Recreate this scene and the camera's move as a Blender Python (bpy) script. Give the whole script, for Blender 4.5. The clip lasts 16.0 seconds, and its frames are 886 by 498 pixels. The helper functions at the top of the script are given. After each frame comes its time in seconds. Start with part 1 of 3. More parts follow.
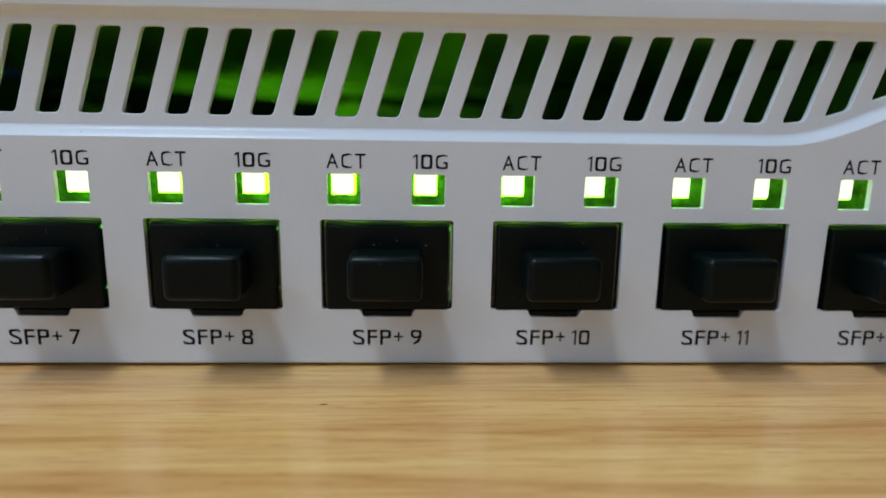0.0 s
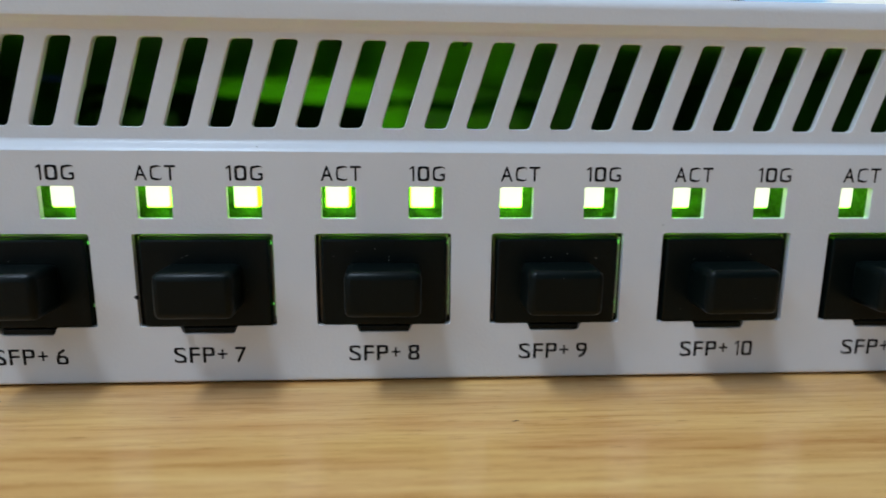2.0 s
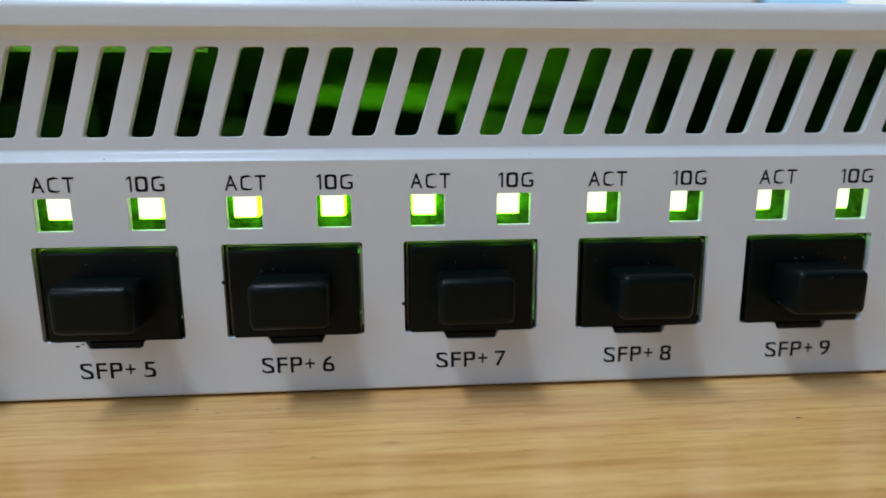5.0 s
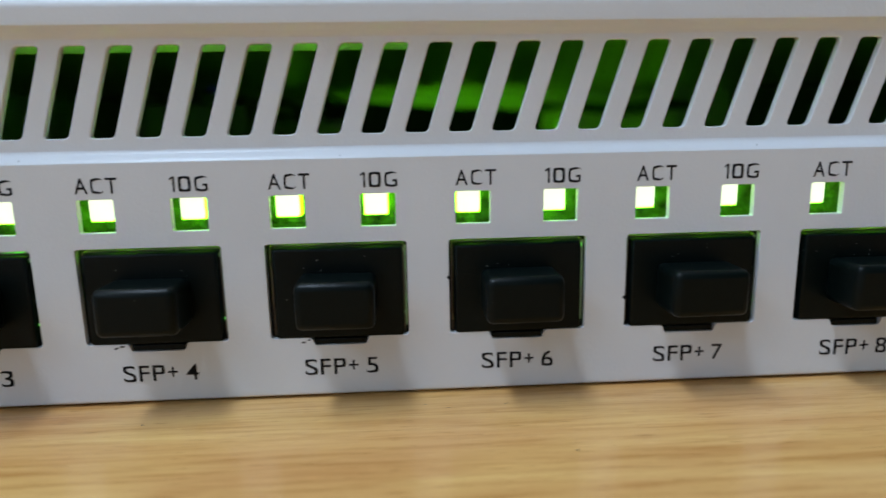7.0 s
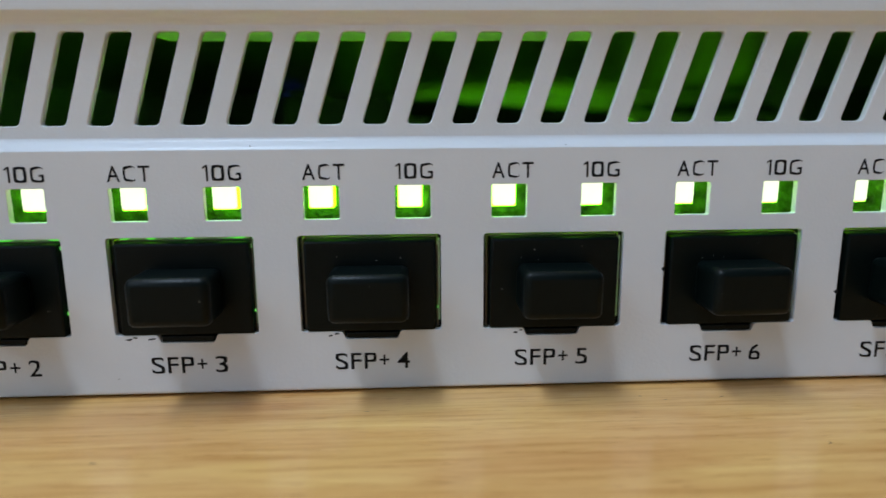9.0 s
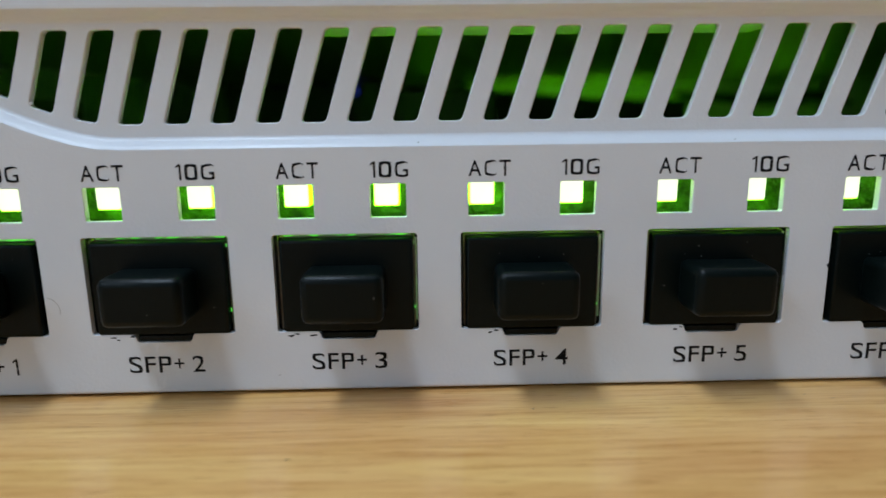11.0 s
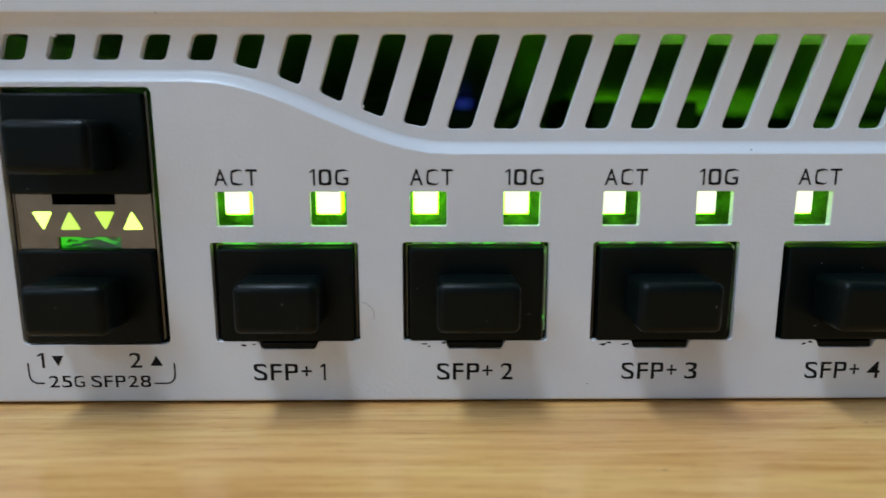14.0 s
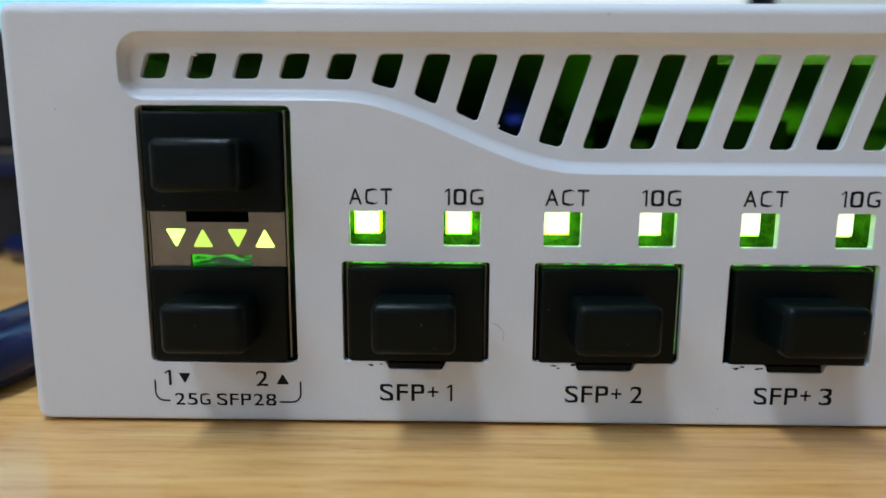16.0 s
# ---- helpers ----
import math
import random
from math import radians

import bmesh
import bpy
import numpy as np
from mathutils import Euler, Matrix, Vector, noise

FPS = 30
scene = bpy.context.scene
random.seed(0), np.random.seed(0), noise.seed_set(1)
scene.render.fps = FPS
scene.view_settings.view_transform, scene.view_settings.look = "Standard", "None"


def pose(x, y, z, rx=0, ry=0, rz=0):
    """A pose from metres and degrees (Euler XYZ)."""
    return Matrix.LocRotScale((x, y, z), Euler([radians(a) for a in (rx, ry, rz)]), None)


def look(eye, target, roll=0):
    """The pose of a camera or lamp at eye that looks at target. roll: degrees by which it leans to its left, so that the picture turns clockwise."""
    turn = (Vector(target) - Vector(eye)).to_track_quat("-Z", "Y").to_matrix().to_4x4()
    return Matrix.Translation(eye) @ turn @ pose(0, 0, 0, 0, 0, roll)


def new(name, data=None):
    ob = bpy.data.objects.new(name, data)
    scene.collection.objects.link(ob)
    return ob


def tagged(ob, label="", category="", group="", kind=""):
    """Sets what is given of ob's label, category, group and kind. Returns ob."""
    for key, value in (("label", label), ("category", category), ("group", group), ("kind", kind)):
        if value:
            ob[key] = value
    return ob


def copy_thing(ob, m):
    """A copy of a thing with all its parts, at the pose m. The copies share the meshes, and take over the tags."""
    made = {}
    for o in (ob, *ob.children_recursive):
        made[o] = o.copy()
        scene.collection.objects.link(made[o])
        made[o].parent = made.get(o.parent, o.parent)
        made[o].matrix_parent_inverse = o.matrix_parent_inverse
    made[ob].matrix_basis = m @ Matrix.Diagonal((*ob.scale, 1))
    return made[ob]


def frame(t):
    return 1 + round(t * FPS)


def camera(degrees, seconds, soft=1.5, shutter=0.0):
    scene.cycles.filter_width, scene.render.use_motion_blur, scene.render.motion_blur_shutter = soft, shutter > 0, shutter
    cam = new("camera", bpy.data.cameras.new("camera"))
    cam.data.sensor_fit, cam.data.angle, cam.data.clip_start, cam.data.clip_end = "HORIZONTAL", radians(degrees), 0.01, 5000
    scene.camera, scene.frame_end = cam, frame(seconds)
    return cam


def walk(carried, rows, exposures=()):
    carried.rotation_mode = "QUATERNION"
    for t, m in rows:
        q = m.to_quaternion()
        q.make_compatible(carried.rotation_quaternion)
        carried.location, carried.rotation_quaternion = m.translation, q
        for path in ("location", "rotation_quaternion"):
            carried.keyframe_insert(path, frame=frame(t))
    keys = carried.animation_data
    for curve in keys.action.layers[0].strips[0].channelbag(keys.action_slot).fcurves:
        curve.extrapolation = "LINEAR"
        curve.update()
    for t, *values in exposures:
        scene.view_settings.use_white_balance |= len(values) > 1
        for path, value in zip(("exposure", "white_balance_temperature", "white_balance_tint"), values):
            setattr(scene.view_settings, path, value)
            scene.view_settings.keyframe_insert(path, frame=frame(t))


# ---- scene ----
cam = camera(69.4, 16.0, soft=1.5, shutter=0.4)
PATH = [
    (0.0, (0.17861, -0.06952, 0.02821), (0.18153, -0.00103, 0.01403), 0.90),
    (0.5, (0.17525, -0.06874, 0.02798), (0.17882, -0.00056, 0.01249), 1.18),
    (1.0, (0.17208, -0.06840, 0.02867), (0.17573, -0.00003, 0.01410), 1.04),
    (1.5, (0.16435, -0.06825, 0.02908), (0.16812, 0.00036, 0.01572), 0.42),
    (2.0, (0.15856, -0.06775, 0.02941), (0.16285, 0.00065, 0.01515), 0.55),
    (2.5, (0.15223, -0.06758, 0.02908), (0.15575, 0.00091, 0.01501), 0.46),
    (3.0, (0.14665, -0.06731, 0.02992), (0.15046, 0.00113, 0.01571), 0.24),
    (3.2, (0.14347, -0.06694, 0.03006), (0.14824, 0.00146, 0.01599), 0.19),
    (5.3, (0.12692, -0.06701, 0.02963), (0.13203, 0.00139, 0.01564), -0.27),
    (5.5, (0.12495, -0.06692, 0.02899), (0.13005, 0.00148, 0.01500), -0.16),
    (6.0, (0.12043, -0.06561, 0.03089), (0.12471, 0.00270, 0.01623), -0.34),
    (6.5, (0.11585, -0.06548, 0.02984), (0.11923, 0.00310, 0.01622), -1.10),
    (7.0, (0.10687, -0.06558, 0.02900), (0.11067, 0.00298, 0.01540), -1.07),
    (7.5, (0.10156, -0.06515, 0.02878), (0.10431, 0.00340, 0.01487), -1.22),
    (8.0, (0.09620, -0.06510, 0.02809), (0.09909, 0.00358, 0.01488), -0.85),
    (8.5, (0.09106, -0.06477, 0.02828), (0.09396, 0.00384, 0.01473), -0.69),
    (9.0, (0.08493, -0.06446, 0.02786), (0.08809, 0.00420, 0.01459), -0.39),
    (9.2, (0.08344, -0.06424, 0.02782), (0.08578, 0.00439, 0.01425), -0.51),
    (11.5, (0.06525, -0.06324, 0.02860), (0.06642, 0.00528, 0.01433), -0.70),
    (12.0, (0.05928, -0.06297, 0.02790), (0.06028, 0.00575, 0.01461), -0.66),
    (12.5, (0.05243, -0.06295, 0.02764), (0.05402, 0.00583, 0.01475), -0.60),
    (13.0, (0.04957, -0.06254, 0.02788), (0.05022, 0.00622, 0.01480), -0.52),
    (13.5, (0.04465, -0.06223, 0.02863), (0.04527, 0.00650, 0.01540), -0.26),
    (14.0, (0.03860, -0.06247, 0.02774), (0.03918, 0.00639, 0.01514), -0.05),
    (14.5, (0.03494, -0.06197, 0.02874), (0.03562, 0.00681, 0.01576), 0.05),
    (15.0, (0.03253, -0.06202, 0.02858), (0.03197, 0.00694, 0.01657), 0.09),
    (15.5, (0.02900, -0.06232, 0.02760), (0.02790, 0.00679, 0.01651), 0.22),
    (16.0, (0.02691, -0.06182, 0.02830), (0.02596, 0.00727, 0.01713), 0.31),
]
walk(cam, [(t, look(eye, target, roll)) for t, eye, target, roll in PATH])
cam.data.dof.use_dof = True
cam.data.dof.focus_distance = 0.066
cam.data.dof.aperture_fstop = 16.0

# ---- light ----
world = bpy.data.worlds.new("room_air")
world.use_nodes = True
world.node_tree.nodes["Background"].inputs[0].default_value = (0.75, 0.85, 1.0, 1)
world.node_tree.nodes["Background"].inputs[1].default_value = 0.05
scene.world = world
scene.view_settings.exposure = -0.17

LAMPS = [  # place in metres, size across and along, watts
    ((-0.42, -0.20, 1.72), 0.26, 1.2, 40.0),
    # Unseen fill lamp, added to brighten the front from the left.
    ((-1.80, -1.50, 1.72), 0.60, 1.2, 25.5),
]
for place, wide, long, watts in LAMPS:
    data = bpy.data.lights.new("tube_and_fill_light", "AREA")
    data.shape, data.size, data.size_y, data.energy = "RECTANGLE", wide, long, watts
    data.color = (0.620, 0.786, 1.0)
    lamp = new("tube_and_fill_light", data)
    lamp.matrix_world = Matrix.Translation(place)


# ---- materials ----
def material(name, colour, rough=0.5, metal=0.0, specular=0.5):
    m = bpy.data.materials.new(name)
    m.use_nodes = True
    b = m.node_tree.nodes["Principled BSDF"]
    b.inputs["Base Color"].default_value = (*colour, 1)
    b.inputs["Roughness"].default_value = rough
    b.inputs["Metallic"].default_value = metal
    b.inputs["Specular IOR Level"].default_value = specular
    return m


def node(m, kind, **values):
    n = m.node_tree.nodes.new(kind)
    for key, value in values.items():
        n.inputs[key.replace("_", " ")].default_value = value
    return n


def wire(m, a, out, b, into):
    m.node_tree.links.new(a.outputs[out], b.inputs[into])


def coords(m, scale):
    """Object coordinates, stretched."""
    c = m.node_tree.nodes.new("ShaderNodeTexCoord")
    g = m.node_tree.nodes.new("ShaderNodeMapping")
    g.inputs["Scale"].default_value = scale
    wire(m, c, "Object", g, "Vector")
    return g


def ramp(m, stops):
    r = m.node_tree.nodes.new("ShaderNodeValToRGB")
    while len(r.color_ramp.elements) < len(stops):
        r.color_ramp.elements.new(0.5)
    for e, (at, colour) in zip(r.color_ramp.elements, stops):
        e.position, e.color = at, (*colour, 1)
    return r


def blotchy(m, dark, light, scale, bump_scale, bump, distance):
    """Two-scale variation of colour, and a fine relief."""
    b = m.node_tree.nodes["Principled BSDF"]
    g = coords(m, (1, 1, 1))
    n = node(m, "ShaderNodeTexNoise", Scale=scale, Detail=5.0, Roughness=0.6)
    wire(m, g, "Vector", n, "Vector")
    r = ramp(m, [(0.3, dark), (0.7, light)])
    wire(m, n, "Fac", r, "Fac")
    wire(m, r, "Color", b, "Base Color")
    f = node(m, "ShaderNodeTexNoise", Scale=bump_scale, Detail=3.0)
    wire(m, g, "Vector", f, "Vector")
    h = node(m, "ShaderNodeBump", Strength=bump, Distance=distance)
    wire(m, f, "Fac", h, "Height")
    wire(m, h, "Normal", b, "Normal")
    return m


def emitter(name, colour, strength):
    m = material(name, (0.6, 0.7, 0.5), 0.4)
    b = m.node_tree.nodes["Principled BSDF"]
    b.inputs["Emission Color"].default_value = (*colour, 1)
    b.inputs["Emission Strength"].default_value = strength
    return m


def leaked_glow(name, strength, stretch):
    """Leaked green light painted as emission, bright and dark in streaks."""
    m = emitter(name, (0.03, 0.6, 0.02), strength)
    n = node(m, "ShaderNodeTexNoise", Scale=1.0, Detail=3.0, Distortion=1.5)
    wire(m, coords(m, stretch), "Vector", n, "Vector")
    r = ramp(m, [(0.47, (0.0, 0.012, 0.0)), (0.54, (0.015, 0.42, 0.01)), (0.65, (0.05, 0.7, 0.02))])
    wire(m, n, "Fac", r, "Fac")
    wire(m, r, "Color", m.node_tree.nodes["Principled BSDF"], "Emission Color")
    return m


GLOW = leaked_glow("streaky_leaked_glow", 1.0, (330, 600, 1100))
GLINT = leaked_glow("leaked_glint", 1.7, (420, 600, 900))
GAP_GLOW = leaked_glow("gap_light", 0.09, (600, 600, 420))
WHITE = blotchy(material("white_powder_coat", (0.8, 0.8, 0.8), 0.36), (0.738, 0.748, 0.775), (0.787, 0.798, 0.826), 60, 2600, 0.15, 0.0002)
STEEL = blotchy(material("cage_steel", (0.34, 0.31, 0.28), 0.38, 1.0), (0.22, 0.192, 0.155), (0.30, 0.262, 0.21), 300, 3000, 0.1, 0.0001)
INK = material("black_print", (0.008, 0.008, 0.010), 0.6, 0.0, 0.15)
DUST = material("pale_dust", (0.30, 0.30, 0.28), 0.9, 0.0, 0.1)
GREY_INK = material("grey_dirt", (0.22, 0.21, 0.2), 0.7)
LED = emitter("pale_green_led", (0.94, 1.0, 0.76), 1.3)
# Added glow behind each indicator, for its yellow-green fringe and rim tint.
FRINGE_GLOW = emitter("green_fringe_glow", (0.24, 1.0, 0.003), 6.0)
# Three strengths of unseen green fill, added to light the inside.
FILL_INNER = emitter("inner_fill_green", (0.15, 1.0, 0.004), 25.0)
FILL_DIM = emitter("dim_fill_green", (0.15, 1.0, 0.004), 3.4)
FILL_REAR = emitter("rear_fill_green", (0.15, 1.0, 0.004), 40.0)
ARROW = emitter("arrow_bright", (0.62, 1.0, 0.12), 2.6)
ARROW_DIM = emitter("arrow_dim", (0.60, 1.0, 0.03), 1.0)
BLUE_LED = emitter("blue_led", (0.05, 0.08, 1.0), 0.2)
BOARD = blotchy(material("circuit_board", (0.02, 0.09, 0.03), 0.4), (0.015, 0.06, 0.02), (0.03, 0.12, 0.04), 120, 900, 0.2, 0.0003)
DARK = blotchy(material("dark_plastic", (0.014, 0.014, 0.016), 0.55, 0.0, 0.2), (0.014, 0.014, 0.016), (0.026, 0.026, 0.028), 90, 1200, 0.2, 0.0002)
# Dark plastic lifted towards blue: lens haze over dark slots, put into colour.
DARK_HAZED = blotchy(material("hazed_black_plastic", (0.03, 0.034, 0.05), 0.5), (0.05, 0.055, 0.08), (0.08, 0.088, 0.12), 90, 1200, 0.2, 0.0002)
INNER = blotchy(material("inner_sheet_metal", (0.5, 0.5, 0.5), 0.3, 0.0), (0.40, 0.40, 0.40), (0.5, 0.5, 0.5), 25, 900, 0.08, 0.0002)
LINING = blotchy(material("lid_lining_metal", (0.4, 0.4, 0.4), 0.38, 0.9), (0.34, 0.34, 0.34), (0.42, 0.42, 0.42), 25, 500, 0.06, 0.0003)
# Green-lit and dark patches of the indicator wells, put into the colour.
GLOW_BACKING = blotchy(material("painted_glow_backing", (0.2, 0.3, 0.2), 0.3), (0.002, 0.012, 0.002), (0.12, 0.26, 0.045), 420, 1200, 0.6, 0.0006)
NAVY_MATT = blotchy(material("navy_cabinet", (0.012, 0.016, 0.05), 0.6), (0.010, 0.013, 0.04), (0.015, 0.02, 0.06), 40, 600, 0.2, 0.0003)
NAVY = blotchy(material("navy_cable_jacket", (0.01, 0.02, 0.09), 0.22, 0.0, 0.3), (0.0015, 0.004, 0.026), (0.003, 0.009, 0.06), 60, 900, 0.2, 0.0003)
WALL = blotchy(material("wall_paint", (0.7, 0.7, 0.69), 0.8), (0.66, 0.66, 0.65), (0.72, 0.72, 0.71), 2, 200, 0.2, 0.002)
# Dark grey for an unseen wall, chosen to weaken light from the right.
WALL_LIGHT_CUT = blotchy(material("light_cutting_wall_paint", (0.16, 0.16, 0.17), 0.8), (0.14, 0.14, 0.15), (0.18, 0.18, 0.19), 2, 200, 0.2, 0.002)
FLOOR = blotchy(material("floor_vinyl", (0.3, 0.3, 0.3), 0.5), (0.26, 0.26, 0.27), (0.34, 0.34, 0.33), 5, 100, 0.1, 0.002)
SCREEN_CYAN = emitter("screen_cyan", (0.02, 0.50, 0.95), 0.9)
SCREEN_PALE = emitter("screen_pale", (0.80, 0.86, 1.0), 0.75)
SCREEN_GREY = emitter("screen_grey", (0.30, 0.30, 0.42), 0.7)
SCREEN_BLUE = emitter("screen_blue", (0.12, 0.42, 0.95), 0.8)


def plug_plastic():
    """Matte black moulded plastic with a few pale dust specks."""
    m = material("black_moulded_plastic", (0.006, 0.006, 0.007), 0.36, 0.0, 0.14)
    b = m.node_tree.nodes["Principled BSDF"]
    g = coords(m, (1, 1, 1))
    info = m.node_tree.nodes.new("ShaderNodeObjectInfo")
    add = m.node_tree.nodes.new("ShaderNodeVectorMath")
    add.operation = "ADD"
    wire(m, g, "Vector", add, 0)
    wire(m, info, "Location", add, 1)
    n = node(m, "ShaderNodeTexNoise", Scale=1500.0, Detail=2.0)
    wire(m, add, "Vector", n, "Vector")
    r = ramp(m, [(0.0, (0.0009, 0.0030, 0.0025)), (0.75, (0.0018, 0.0045, 0.0040)), (0.79, (0.14, 0.14, 0.13))])
    wire(m, n, "Fac", r, "Fac")
    wire(m, r, "Color", b, "Base Color")
    f = node(m, "ShaderNodeTexNoise", Scale=4000.0, Detail=3.0)
    wire(m, add, "Vector", f, "Vector")
    h = node(m, "ShaderNodeBump", Strength=0.25, Distance=0.0001)
    wire(m, f, "Fac", h, "Height")
    wire(m, h, "Normal", b, "Normal")
    return m


def laminate():
    """Pale oak laminate, its grain along x."""
    m = material("oak_laminate", (0.55, 0.36, 0.17), 0.15)
    b = m.node_tree.nodes["Principled BSDF"]
    broad = node(m, "ShaderNodeTexNoise", Scale=1.0, Detail=6.0, Roughness=0.62, Distortion=0.6)
    wire(m, coords(m, (17, 310, 17)), "Vector", broad, "Vector")
    r = ramp(m, [(0.24, (0.535, 0.246, 0.074)), (0.42, (0.64, 0.335, 0.111)), (0.58, (0.715, 0.405, 0.143)), (0.78, (0.80, 0.492, 0.194))])
    wire(m, broad, "Fac", r, "Fac")
    fine = node(m, "ShaderNodeTexNoise", Scale=1.0, Detail=4.0, Roughness=0.7)
    wire(m, coords(m, (65, 1150, 65)), "Vector", fine, "Vector")
    r2 = ramp(m, [(0.30, (0.78, 0.67, 0.57)), (0.52, (1.0, 1.0, 1.0))])
    wire(m, fine, "Fac", r2, "Fac")
    pore = node(m, "ShaderNodeTexNoise", Scale=1.0, Detail=2.0, Roughness=0.6)
    wire(m, coords(m, (260, 2900, 260)), "Vector", pore, "Vector")
    r3 = ramp(m, [(0.27, (0.58, 0.46, 0.36)), (0.38, (1.0, 1.0, 1.0)), (0.60, (1.0, 1.0, 1.0)), (0.73, (1.16, 1.18, 1.2))])
    wire(m, pore, "Fac", r3, "Fac")
    mix2 = m.node_tree.nodes.new("ShaderNodeMix")
    mix2.data_type, mix2.blend_type = "RGBA", "MULTIPLY"
    mix2.inputs["Factor"].default_value = 0.6
    mix = m.node_tree.nodes.new("ShaderNodeMix")
    mix.data_type, mix.blend_type = "RGBA", "MULTIPLY"
    mix.inputs["Factor"].default_value = 1.0
    m.node_tree.links.new(r.outputs["Color"], mix.inputs[6])
    m.node_tree.links.new(r2.outputs["Color"], mix.inputs[7])
    m.node_tree.links.new(mix.outputs[2], mix2.inputs[6])
    m.node_tree.links.new(r3.outputs["Color"], mix2.inputs[7])
    patch = node(m, "ShaderNodeTexNoise", Scale=1.0, Detail=3.0, Roughness=0.55)
    wire(m, coords(m, (34, 80, 34)), "Vector", patch, "Vector")
    r4 = ramp(m, [(0.34, (0.95, 0.90, 0.92)), (0.5, (1.0, 1.0, 1.0)), (0.66, (1.03, 1.06, 1.0))])
    wire(m, patch, "Fac", r4, "Fac")
    mix3 = m.node_tree.nodes.new("ShaderNodeMix")
    mix3.data_type, mix3.blend_type = "RGBA", "MULTIPLY"
    mix3.inputs["Factor"].default_value = 1.0
    m.node_tree.links.new(mix2.outputs[2], mix3.inputs[6])
    m.node_tree.links.new(r4.outputs["Color"], mix3.inputs[7])
    m.node_tree.links.new(mix3.outputs[2], b.inputs["Base Color"])
    h = node(m, "ShaderNodeBump", Strength=0.08, Distance=0.0002)
    wire(m, fine, "Fac", h, "Height")
    wire(m, h, "Normal", b, "Normal")
    return m


PLUG = plug_plastic()
OAK = laminate()


# ---- mesh helpers; all numbers below are millimetres ----
def mesh_of(name, bm, mat, smooth=35):
    me = bpy.data.meshes.new(name)
    bm.to_mesh(me)
    bm.free()
    return finish(me, mat, smooth)


def finish(me, mat, smooth=35):
    me.transform(Matrix.Scale(0.001, 4))
    me.materials.clear()
    me.materials.append(mat)
    if smooth:
        me.polygons.foreach_set("use_smooth", [True] * len(me.polygons))
        me.set_sharp_from_angle(angle=radians(smooth))
        for f in me.polygons:
            if smooth < 60 and max(abs(c) for c in f.normal) > 0.9995:
                f.use_smooth = False
    return me


def part(name, bm, mat, parent=None, label="", smooth=35):
    """One mesh object from a bmesh or a finished mesh, under a thing or a part."""
    me = bm if isinstance(bm, bpy.types.Mesh) else mesh_of(name, bm, mat, smooth)
    ob = new(name, me)
    if parent:
        ob.parent = parent
        ob.matrix_parent_inverse = parent.matrix_basis.inverted()
    return tagged(ob, label)


def base(name, x, y, z):
    """The Empty that carries a thing."""
    ob = new(name)
    ob.matrix_basis = pose(x / 1000, y / 1000, z / 1000)
    return ob


def box(lo, hi, bevel=0.0, segments=2, bm=None):
    """A box from corner to corner, its edges rounded."""
    one = bmesh.new()
    lo, hi = Vector(lo), Vector(hi)
    bmesh.ops.create_cube(one, size=1.0, matrix=Matrix.Translation((lo + hi) / 2) @ Matrix.Diagonal((*(hi - lo), 1)))
    if bevel:
        bmesh.ops.bevel(one, geom=list(one.edges), offset=bevel, segments=segments, profile=0.5, affect="EDGES", clamp_overlap=True)
    if bm is None:
        return one
    me = bpy.data.meshes.new("piece")
    one.to_mesh(me)
    one.free()
    bm.from_mesh(me)
    bpy.data.meshes.remove(me)
    return bm


def rounded(points, radius, steps=4):
    """A closed outline with its corners rounded."""
    out, n = [], len(points)
    for i, p in enumerate(points):
        p, a, b = Vector(p), Vector(points[i - 1]), Vector(points[(i + 1) % n])
        u, v = (a - p), (b - p)
        r = min(radius, u.length * 0.45, v.length * 0.45)
        s, e = p + u.normalized() * r, p + v.normalized() * r
        for k in range(steps + 1):
            f = k / steps
            out.append(tuple(s * (1 - f) ** 2 + p * 2 * f * (1 - f) + e * f * f))
    return out


def rect(x0, z0, x1, z1, radius=0.0, steps=4):
    points = [(x0, z0), (x1, z0), (x1, z1), (x0, z1)]
    return rounded(points, radius, steps) if radius else points


def sheet(name, loops, y0, y1, bevel, mat, smooth=40):
    """An upright sheet with holes: the first loop is its outline (x, z), the others are cut through it."""
    cu = bpy.data.curves.new(name, "CURVE")
    cu.dimensions, cu.fill_mode = "2D", "BOTH"
    cu.extrude, cu.bevel_depth, cu.bevel_resolution, cu.offset = (y1 - y0) / 2 - bevel, bevel, 2, -bevel
    for loop in loops:
        sp = cu.splines.new("POLY")
        sp.points.add(len(loop) - 1)
        for q, (x, z) in zip(sp.points, loop):
            q.co = (x, z, 0, 1)
        sp.use_cyclic_u = True
    return curve_mesh(name, cu, Matrix.Translation((0, (y0 + y1) / 2, 0)) @ pose(0, 0, 0, 90), mat, smooth)


def curve_mesh(name, cu, m, mat, smooth=40):
    ob = new(name, cu)
    dg = bpy.context.evaluated_depsgraph_get()
    me = bpy.data.meshes.new_from_object(ob.evaluated_get(dg))
    bpy.data.objects.remove(ob)
    bpy.data.curves.remove(cu)
    bm = bmesh.new()
    bm.from_mesh(me)
    bmesh.ops.remove_doubles(bm, verts=bm.verts, dist=0.002)
    bm.to_mesh(me)
    bm.free()
    me.transform(m)
    me.name = name
    return finish(me, mat, smooth)


